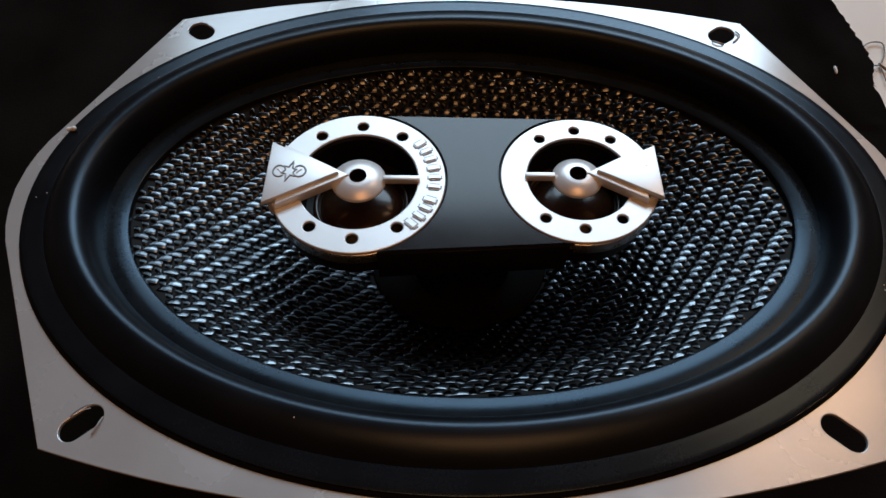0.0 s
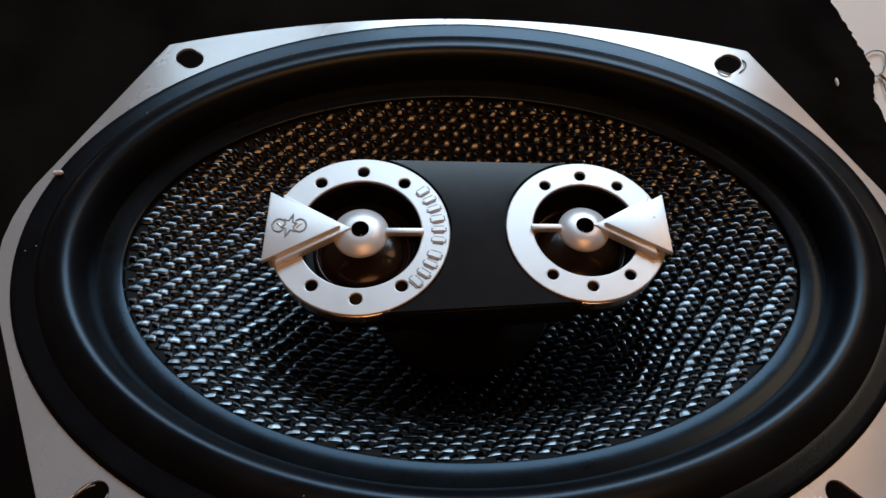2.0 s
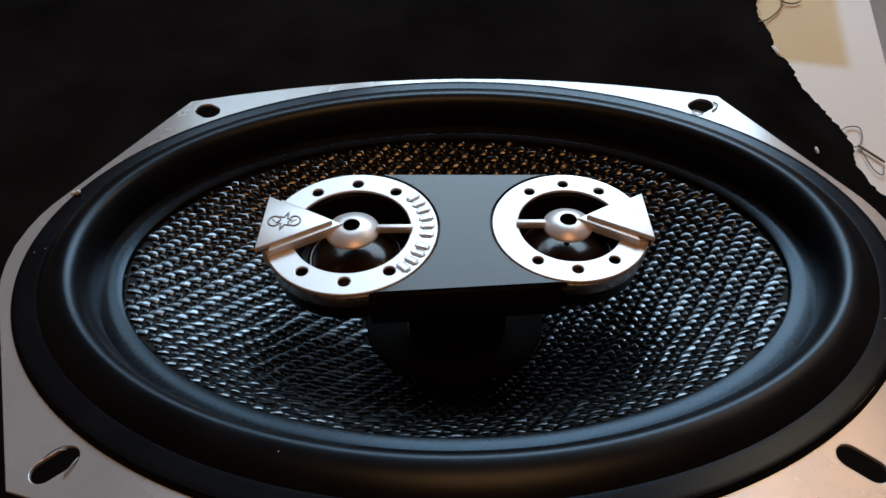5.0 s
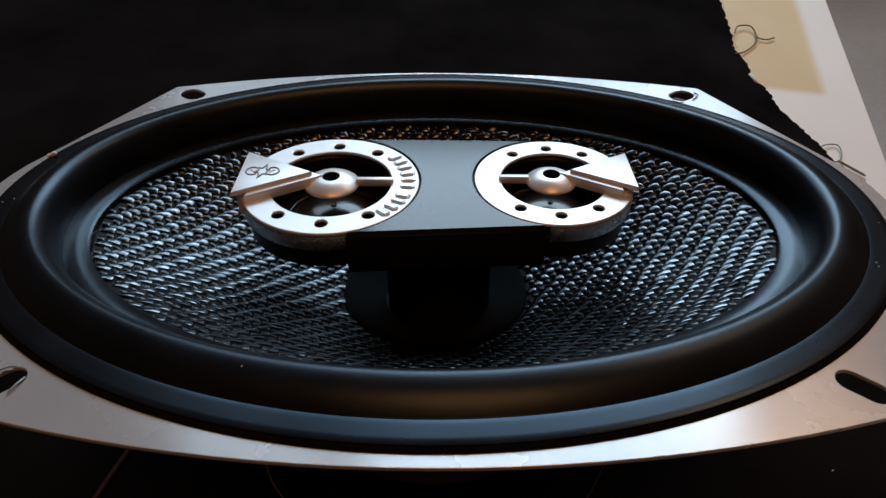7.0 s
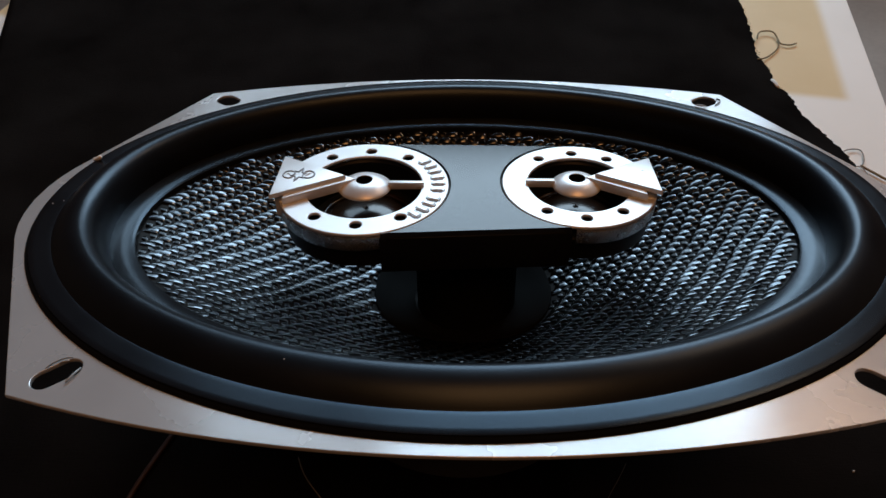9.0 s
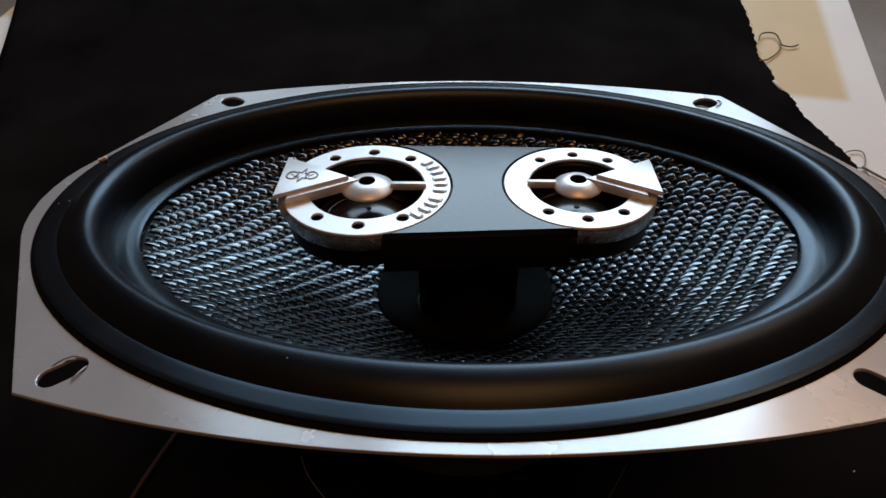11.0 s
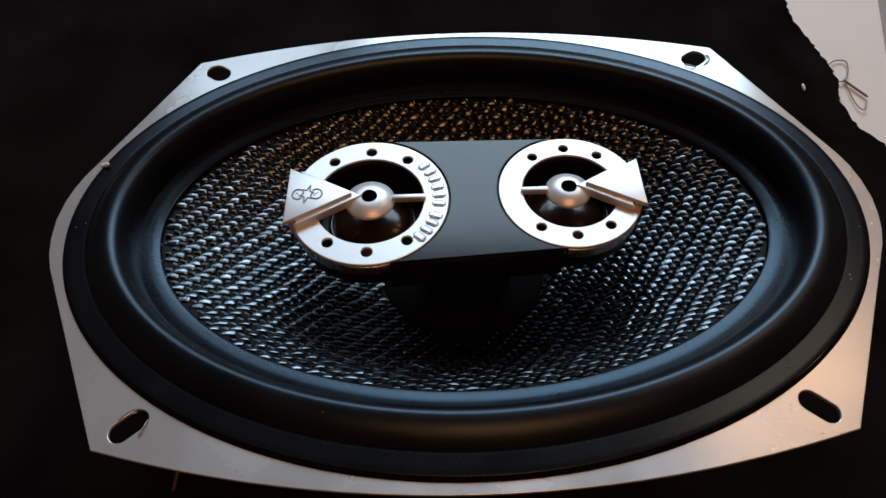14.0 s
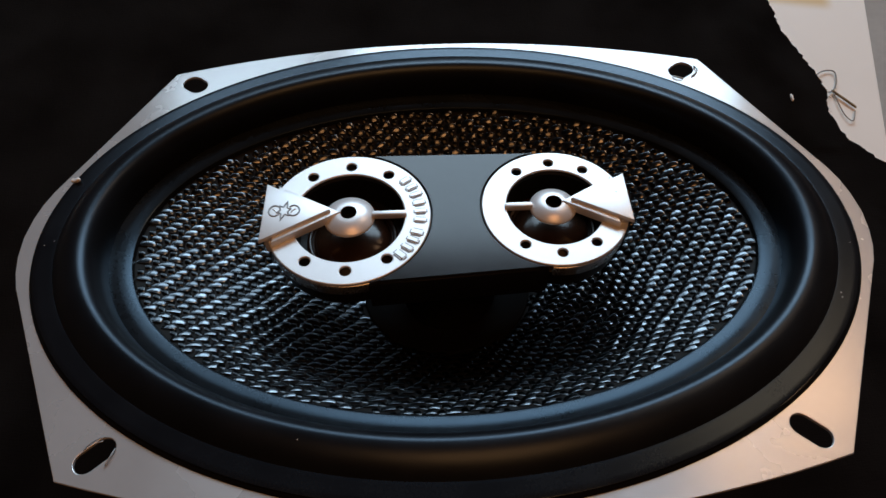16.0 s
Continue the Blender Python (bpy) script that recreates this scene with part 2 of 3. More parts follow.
def slot(x, y, half, r, turn, n=14):
    """A long hole: two half circles, half apart from the middle, turned by degrees."""
    out, c, s = [], math.cos(radians(turn)), math.sin(radians(turn))
    for side, start in ((1, -90), (-1, 90)):
        for k in range(n + 1):
            w = radians(start + 180 * k / n)
            u, v = side * half + r * math.cos(w), r * math.sin(w)
            out.append((x + u * c - v * s, y + u * s + v * c))
    return out


def tube(name, points, r, material, parent=None, label="", sides=8, steps=6):
    """A round strand along a smooth line through the points."""
    pts = [Vector(p) for p in points]
    line = []
    for i in range(len(pts) - 1):
        a, b = pts[max(i - 1, 0)], pts[min(i + 2, len(pts) - 1)]
        for k in range(steps):
            t = k / steps
            p, q = pts[i], pts[i + 1]
            line.append(0.5 * (2 * p + (q - a) * t + (2 * a - 5 * p + 4 * q - b) * t * t + (3 * p - a - 3 * q + b) * t ** 3))
    line.append(pts[-1])
    verts, faces = [], []
    for i, p in enumerate(line):
        way = (line[min(i + 1, len(line) - 1)] - line[max(i - 1, 0)]).normalized()
        side = way.cross(Vector((0.13, 0.21, 1))).normalized()
        up = side.cross(way)
        rr = r * (0.55 if i in (0, len(line) - 1) else 1.0)
        for k in range(sides):
            w = 2 * math.pi * k / sides
            verts.append(p + rr * (math.cos(w) * side + math.sin(w) * up))
    for i in range(len(line) - 1):
        for k in range(sides):
            l = (k + 1) % sides
            faces.append((i * sides + k, i * sides + l, (i + 1) * sides + l, (i + 1) * sides + k))
    faces.append(tuple(range(sides))[::-1])
    faces.append(tuple((len(line) - 1) * sides + k for k in range(sides)))
    return raw(name, verts, faces, material, parent, label, 60)


def block(name, x0, x1, y0, y1, z0, z1, material, parent=None, label="", bevel=0.0):
    bm = bmesh.new()
    bmesh.ops.create_cube(bm, size=1, matrix=Matrix.LocRotScale(((x0 + x1) / 2, (y0 + y1) / 2, (z0 + z1) / 2), None, (x1 - x0, y1 - y0, z1 - z0)))
    if bevel:
        bmesh.ops.bevel(bm, geom=list(bm.edges), offset=bevel, segments=2, affect="EDGES", profile=0.5)
    return part(name, bm, material, parent, label, 40 if bevel else None)


# ---------------------------------------------------------------- room
LEFT, RIGHT, NEAR, HIGH = -1.9, 2.1, -2.2, 2.9
WALLS = 0.12
tagged(block("floor", LEFT - WALLS, RIGHT + WALLS, NEAR - WALLS, FAR + WALLS, -0.1, 0, FLOORING), "grey-brown wooden floor beyond the table", "floor", kind="structure")
tagged(block("ceiling", LEFT - WALLS, RIGHT + WALLS, NEAR - WALLS, FAR + WALLS, HIGH, HIGH + 0.1, CEILING), "plain warm brown ceiling", "ceiling", kind="structure")
tagged(block("wall_west", LEFT - WALLS, LEFT, NEAR, FAR, 0, HIGH, WALL), "plain warm brown plaster wall", "wall", kind="structure")
tagged(block("wall_east", RIGHT, RIGHT + WALLS, NEAR, FAR, 0, HIGH, WALL), "plain warm brown plaster wall", "wall", kind="structure")
tagged(block("wall_south", LEFT - WALLS, RIGHT + WALLS, NEAR - WALLS, NEAR, 0, HIGH, WALL), "plain warm brown plaster wall", "wall", kind="structure")


def wall_with_window():
    xs = sorted({LEFT - WALLS, RIGHT + WALLS, *(w[0] for w in OPENINGS), *(w[1] for w in OPENINGS)})
    zs = sorted({0, HIGH, *(w[2] for w in OPENINGS), *(w[3] for w in OPENINGS)})
    bm = bmesh.new()
    for a, b in zip(xs, xs[1:]):
        for c, d in zip(zs, zs[1:]):
            x, z = (a + b) / 2, (c + d) / 2
            if not any(w[0] < x < w[1] and w[2] < z < w[3] for w in OPENINGS):
                bmesh.ops.create_cube(bm, size=1, matrix=Matrix.LocRotScale((x, FAR + WALLS / 2, z), None, (b - a, WALLS, d - c)))
    tagged(part("wall_north", bm, WALL, None), "warm brown plaster wall with a window and an added light opening", "wall", kind="structure")


wall_with_window()

# ---------------------------------------------------------------- table
table = new("table")
tagged(table, "cream painted wooden table under the black cloth", "table")
table.matrix_world = pose(0.1824, 0, TABLE, 0, 0, -9.9)      # its right edge runs along its own y axis
BOARD_W = 0.50
block("tabletop", -BOARD_W, 0, -0.42, 0.62, -0.022, 0, BOARD, table, "cream tabletop with a painted warm shadow patch", 0.002)
for lx, ly in ((-0.46, -0.38), (-0.04, -0.38), (-0.46, 0.58), (-0.04, 0.58)):
    block("leg", lx - 0.02, lx + 0.02, ly - 0.02, ly + 0.02, -TABLE, -0.0225, BOARD, table, "", 0.003)

# ---------------------------------------------------------------- cloth
RAGGED = [(-0.40, 0.32), (0.0, 0.30), (0.045, 0.24), (0.071, 0.194), (0.075, 0.187), (0.082, 0.182), (0.085, 0.178), (0.091, 0.175), (0.101, 0.173),
          (0.112, 0.175), (0.120, 0.173), (0.132, 0.169), (0.150, 0.163), (0.163, 0.163), (0.173, 0.159), (0.188, 0.159), (0.200, 0.157),
          (0.239, 0.161), (0.264, 0.162), (0.35, 0.170), (0.56, 0.185)]
WEST = [(-0.40, -0.24), (0.10, -0.235), (0.181, -0.252), (0.266, -0.278), (0.56, -0.33)]


def along(line, y):
    return float(np.interp(y, [p[0] for p in line], [p[1] for p in line]))


def cloth_height(x, y):
    """Soft creases over the table, a drop over its right edge."""
    n = noise.noise(Vector((x * 9, y * 6, 1.7))) + 0.5 * noise.noise(Vector((x * 22 + 3, y * 15, 4.2)))
    z = 0.0016 + 0.0022 * max(0.0, n + 0.3)
    ridge = along(RAGGED, y) - x - 0.018
    z += 0.0036 * math.exp(-(ridge / 0.008) ** 2) * (0.6 + 0.4 * math.sin(y * 60)) if y > 0.08 else 0
    edge = 0.1824 + 0.1745 * y
    if x > edge - 0.004:
        z -= 1.3 * (x - edge + 0.004) ** 1.1 * 1.3
    return z


def make_cloth():
    ys = np.concatenate([np.linspace(-0.40, 0.05, 60), np.linspace(0.053, 0.28, 150), np.linspace(0.285, 0.56, 50)])
    us = 1 - (1 - np.linspace(0, 1, 130)) ** 1.3
    verts, faces, n = [], [], len(us)
    for j, y in enumerate(ys):
        x0, x1 = along(WEST, y), along(RAGGED, y) + 0.0011 * noise.noise(Vector((y * 330, 2.0, 0.3))) + 0.0008 * noise.noise(Vector((y * 900, 5.0, 0.3)))
        for u in us:
            x = x0 + (x1 - x0) * u
            verts.append((x, y, TABLE + cloth_height(x, y)))
    for j in range(len(ys) - 1):
        for i in range(n - 1):
            faces.append((j * n + i, j * n + i + 1, (j + 1) * n + i + 1, (j + 1) * n + i))
    ob = raw("cloth", verts, faces, CLOTH, None, "", 180)
    thick = ob.modifiers.new("thickness", "SOLIDIFY")
    thick.thickness, thick.offset = 0.0008, 1
    tagged(ob, "black cotton cloth with a ragged edge spread on the table", "cloth")
    verts, faces = [], []
    rnd = random.Random(5)
    for k in range(150):
        y = rnd.uniform(0.06, 0.34)
        x = along(RAGGED, y) - 0.0006
        length, w = rnd.uniform(0.0012, 0.0042), rnd.uniform(-1.1, 1.1)
        base, r = len(verts), rnd.uniform(0.00005, 0.0001)
        for s in range(4):
            t = s / 3
            px, py = x + length * t * math.cos(w + 0.5 * t), y + length * t * math.sin(w + 0.5 * t)
            pz = TABLE + cloth_height(x - 0.001, y) * (1 - t) + 0.0008 - 0.0004 * t
            for q in range(3):
                verts.append((px, py + r * math.cos(2.1 * q), pz + r * math.sin(2.1 * q)))
        for s in range(3):
            for q in range(3):
                a, b = base + 3 * s + q, base + 3 * s + (q + 1) % 3
                faces.append((a, b, b + 3, a + 3))
    frays = raw("fray", verts, faces, YARN, ob, "fine frayed yarn ends along the torn edge")
    frays["kind"] = "stuff"
    return ob


make_cloth()


# ---------------------------------------------------------------- speaker
speaker = new("car_speaker")
speaker.matrix_world = SET @ pose(0, 0, 0.1)
tagged(speaker, "oval black car speaker with silver plate leaning on black cloth", "speaker")

GA, GB = 0.1175, 0.0815       # the gasket's outer half axes


def plate_outline():
    front = [(x, -0.0843 + 0.013 * (x / 0.0918) ** 2) for x in np.linspace(-0.0918, 0.0918, 25)]
    side = [(0.0918 + (0.1185 - 0.0918) * k / 6, -0.0713 + (0.0713 - 0.0175) * k / 6) for k in range(1, 7)]
    side += [(0.1203, -0.0125), (0.1215, -0.0070), (0.1221, 0.0)]
    side += [(x, -y) for x, y in reversed(side[:-1])]
    back = [(x, 0.0843 - 0.013 * (x / 0.0918) ** 2) for x in np.linspace(0.0918, 0.0, 13)]
    right = [p for p in front if p[0] > 0] + side + back[:-1]
    return [(float(x), float(y)) for x, y in [(0, -0.0843)] + right + [(0, 0.0843)]] + [(float(-x), float(y)) for x, y in reversed(right)]


holes = [slot(sx * 0.084, -0.0655, 0.0024, 0.0027, sx * -41) for sx in (-1, 1)] + [slot(sx * 0.0845, 0.0655, 0.0012, 0.0034, sx * 38) for sx in (-1, 1)]
inner = [(0.112 * math.cos(2 * math.pi * k / 160), 0.076 * math.sin(2 * math.pi * k / 160)) for k in range(160)]
plate = cut_sheet("mounting_plate", [plate_outline(), inner, *holes], -0.0010, 0.0, 0.0002, ALU, speaker, "brushed aluminium plate with four screw holes")
lay_grain(plate)


def offset_rings(rows):
    return [(GA - d, GB - d, z) for d, z in rows]


def gasket_profile():
    """The flat land between the rim and the roll."""
    rows = [(0.0011, 0.0001), (0.0011, 0.0012), (0.0014, 0.0013)]
    rows += [(0.0014 + 0.0054 * k / 4, 0.0013 + 0.00005 * k / 4) for k in range(1, 5)]
    return rows + [(0.0078, 0.0012), (0.0080, 0.0001)]


loft("gasket", offset_rings(gasket_profile()), GASKET, speaker, "matt black rubber gasket ring", closed=True, n=256)
loft("gasket_rim", offset_rings([(0.0, 0.0001), (0.0001, 0.0003), (0.0005, 0.0007), (0.0010, 0.0010), (0.00105, 0.0001)]), DARK, speaker, "dull black sloping rim of the gasket", closed=True, n=256)


def surround_profile():
    """The half roll: a gentle outer slope to the crest, a steep inner fall to the cone's rim."""
    crest, top, start, foot = 0.0143, 0.0052, 0.0064, 0.0191
    rows = [(0.0060, 0.0009)]
    for k in range(15):
        u = k / 14
        rows.append((start + (crest - start) * u, 0.0012 + (top - 0.0012) * (1 - (1 - u) ** 2.0)))
    for k in range(1, 17):
        w = 0.5 * math.pi * k / 16
        rows.append((crest + (foot - crest) * math.sin(w), -0.0046 + (top + 0.0046) * math.cos(w)))
    return rows + [(0.0191, -0.0056)]


loft("surround", offset_rings(surround_profile()), RUBBER, speaker, "rolled black rubber surround", n=256)
loft("cone_ring", offset_rings([(0.0186, -0.0060), (0.0188, -0.0050), (0.0193, -0.0050), (0.0215, -0.0051), (0.0248, -0.0054), (0.0254, -0.0058), (0.0257, -0.0070)]), GLUE, speaker,
     "flat grey-black ring where the cone is glued", n=256)

CA, CB, CR, CZ, DEPTH = 0.0919, 0.0558, 0.0165, -0.0068, 0.0290      # the cone: rim half axes, inner radius, rim height, depth
FLARE = 1.05          # over 1: steeper towards the middle
COLLAR = 0.0262       # radius of the smooth collar round the column


def cone_point(g):
    """Half axes and height at g: 0 at the middle, 1 at the rim."""
    return CR + (CA - CR) * g, CR + (CB - CR) * g, CZ - DEPTH * max(0.0, 1 - g) ** FLARE


def cone_height(x, y):
    lo, hi = 0.0, 1.06
    for _ in range(22):
        mid = (lo + hi) / 2
        a, b = CR + (CA - CR) * mid, CR + (CB - CR) * mid
        if (x / a) ** 2 + (y / b) ** 2 > 1:
            lo = mid
        else:
            hi = mid
    return CZ - DEPTH * max(0.0, 1 - lo) ** FLARE, lo


cone = loft("cone", [(a, b, z - 0.0004) for a, b, z in (cone_point(g) for g in np.linspace(1.015, 0, 24))] + [(0.001, 0.001, CZ - DEPTH - 0.0004)], BLACK_BASE, speaker,
            "woven black fibre cone", n=160, smooth=60)


def drape(px, py):
    """Where a crossing of the flat cloth lands on the oval: pressing it into the cone skews its rows."""
    x, y = px * math.cos(0.07) - py * math.sin(0.07), px * math.sin(0.07) + py * math.cos(0.07)
    return x + 0.5 * max(0.0, y - 0.034) - 0.10 * y + 0.0004 * math.sin(y * 300), y + 0.0004 * math.sin(x * 260)


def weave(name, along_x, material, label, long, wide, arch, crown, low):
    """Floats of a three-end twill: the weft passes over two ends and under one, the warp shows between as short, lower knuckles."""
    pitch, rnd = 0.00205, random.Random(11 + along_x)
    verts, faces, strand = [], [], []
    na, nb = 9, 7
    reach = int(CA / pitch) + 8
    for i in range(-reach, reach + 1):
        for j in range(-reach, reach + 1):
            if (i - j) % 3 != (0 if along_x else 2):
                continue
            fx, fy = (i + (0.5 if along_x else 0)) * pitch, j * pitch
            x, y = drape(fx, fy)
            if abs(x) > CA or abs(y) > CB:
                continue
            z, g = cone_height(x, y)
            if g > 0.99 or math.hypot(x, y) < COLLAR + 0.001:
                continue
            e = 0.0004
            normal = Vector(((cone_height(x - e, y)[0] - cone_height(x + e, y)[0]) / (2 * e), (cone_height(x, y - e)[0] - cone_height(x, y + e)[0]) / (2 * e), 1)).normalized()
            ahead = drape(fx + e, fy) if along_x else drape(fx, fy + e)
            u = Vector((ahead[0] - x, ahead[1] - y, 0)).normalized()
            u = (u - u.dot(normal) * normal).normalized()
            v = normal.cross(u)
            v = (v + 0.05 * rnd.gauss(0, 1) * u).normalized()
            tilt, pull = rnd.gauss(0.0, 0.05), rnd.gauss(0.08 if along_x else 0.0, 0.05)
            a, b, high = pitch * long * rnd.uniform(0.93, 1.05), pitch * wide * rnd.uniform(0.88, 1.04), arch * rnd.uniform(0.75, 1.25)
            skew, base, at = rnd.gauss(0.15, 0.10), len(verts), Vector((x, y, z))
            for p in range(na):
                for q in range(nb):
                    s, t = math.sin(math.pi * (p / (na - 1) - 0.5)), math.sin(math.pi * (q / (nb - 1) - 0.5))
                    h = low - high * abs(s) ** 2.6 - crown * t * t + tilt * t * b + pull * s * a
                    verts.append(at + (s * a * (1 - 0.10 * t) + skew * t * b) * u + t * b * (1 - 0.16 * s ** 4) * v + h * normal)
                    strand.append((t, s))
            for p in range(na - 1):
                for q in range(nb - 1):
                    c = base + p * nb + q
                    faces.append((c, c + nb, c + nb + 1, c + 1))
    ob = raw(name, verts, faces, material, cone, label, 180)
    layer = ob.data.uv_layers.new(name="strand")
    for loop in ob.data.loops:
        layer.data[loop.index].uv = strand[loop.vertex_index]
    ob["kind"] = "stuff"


# one fibre in two tones: weft painted as lit, warp painted as unlit
weave("weft_weave", 1, fibre("carbon fibre, lit tone", 0.042, 0.135, 0.165), "black woven fibre tows in a painted lit tone", 0.98, 0.46, 0.00036, 0.00012, 0.00024)
weave("warp_weave", 0, fibre("carbon fibre, unlit tone", 0.006, 0.018, 0.24), "black woven fibre tows in a painted unlit tone", 0.52, 0.44, 0.00018, 0.00010, -0.00002)


def make_collar():
    """A smooth dark collar glued over the cut edge of the weave."""
    rings, n = [(COLLAR + 0.0008, -0.0003), (COLLAR + 0.0006, 0.0004), (COLLAR, 0.0006), (COLLAR - 0.003, 0.0005), (0.020, 0.0005), (0.0148, 0.0005)], 96
    verts = []
    for r, up in rings:
        for k in range(n):
            x, y = r * math.cos(math.tau * k / n), r * math.sin(math.tau * k / n)
            verts.append((x, y, cone_height(x, y)[0] + up))
    faces = [(q * n + k, q * n + (k + 1) % n, q * n + n + (k + 1) % n, q * n + n + k) for q in range(len(rings) - 1) for k in range(n)]
    raw("collar", verts, [f[::-1] for f in faces], DARK, cone, "smooth black collar round the column", 50)


make_collar()

# basket and magnet under the plate
loft("basket", [(0.1095, 0.0735, -0.0024), (0.1075, 0.0715, -0.006), (0.098, 0.064, -0.022), (0.070, 0.052, -0.038), (0.050, 0.050, -0.044), (0.046, 0.046, -0.0445)], STEEL, speaker,
     "black pressed steel basket", n=96, smooth=30)
loft("magnet", [(0.044, 0.044, -0.0446), (0.0445, 0.0445, -0.0452), (0.0445, 0.0445, -0.0645), (0.040, 0.040, -0.0660)], FERRITE, speaker, "round ferrite magnet", n=64, smooth=30, caps=True)
loft("column", [(0.0150, 0.0150, -0.0375), (0.0150, 0.0150, -0.0070), (0.0145, 0.0145, -0.0050)], DARK, speaker, "black column under the tweeter bridge", n=64, smooth=30, centre=(0.001, 0), caps=True)

# tweeter bridge: the tangent band between two round ends
LX, LY, LR = -0.0275, -0.0003, 0.0234
RX, RY, RR = 0.0315, 0.0012, 0.0210


def hull_outline(grow, inset, x0, x1, n=24):
    """The tangent band between the two round ends, hollowed where the rings sit."""
    def half(x):
        t = (x - LX) / (RX - LX)
        return LR + (RR - LR) * t + grow, LY + (RY - LY) * t
    low0, low1 = half(x0), half(x1)
    out = [(x0, low0[1] - low0[0]), (x1, low1[1] - low1[0])]
    wr = math.acos((x1 - RX) / (RR - inset))
    out += [(RX + (RR - inset) * math.cos(w), RY + (RR - inset) * math.sin(w)) for w in np.linspace(2 * math.pi - wr, wr, n)]
    out += [(x1, low1[1] + low1[0]), (x0, low0[1] + low0[0])]
    wl = math.acos((x0 - LX) / (LR - inset))
    return out + [(LX + (LR - inset) * math.cos(w), LY + (LR - inset) * math.sin(w)) for w in np.linspace(wl, -wl, n)]


bridge = cut_sheet("tweeter_bridge", [hull_outline(-0.0002, 0.0012, -0.0212, 0.0275)], -0.0068, 0.0040, 0.0003, PLASTIC, speaker, "black plastic bridge between the tweeters")
cut_sheet("bridge_top", [hull_outline(-0.0005, -0.0008, -0.0208, 0.0271)], 0.0036, 0.0057, 0.0002, BRIDGE, bridge, "dark grey satin top panel")


def tri(x, y, back, apex, half, sign):
    """A triangle that points towards the hub: back and apex along x from the middle, sign -1 for the one that lies to -x."""
    return [(x + sign * apex, y), (x + sign * back, y + half), (x + sign * back, y - half)]


def wedge(name, loop, z0, z1, rim, parent, label=""):
    """A triangular block with a sloping rim."""
    cx, cy = sum(p[0] for p in loop) / 3, sum(p[1] for p in loop) / 3
    bm = bmesh.new()
    low = [bm.verts.new((x, y, z0)) for x, y in loop]
    top = [bm.verts.new((x, y, z1)) for x, y in loop]
    bm.faces.new(low[::-1])
    bm.faces.new(top)
    for k in range(3):
        bm.faces.new((low[k], low[(k + 1) % 3], top[(k + 1) % 3], top[k]))
    bmesh.ops.bevel(bm, geom=[e for e in bm.edges if all(v in top for v in e.verts)], offset=rim, segments=2, affect="EDGES", profile=0.6)
    return part(name, bm, SILVER, parent, label, 30)


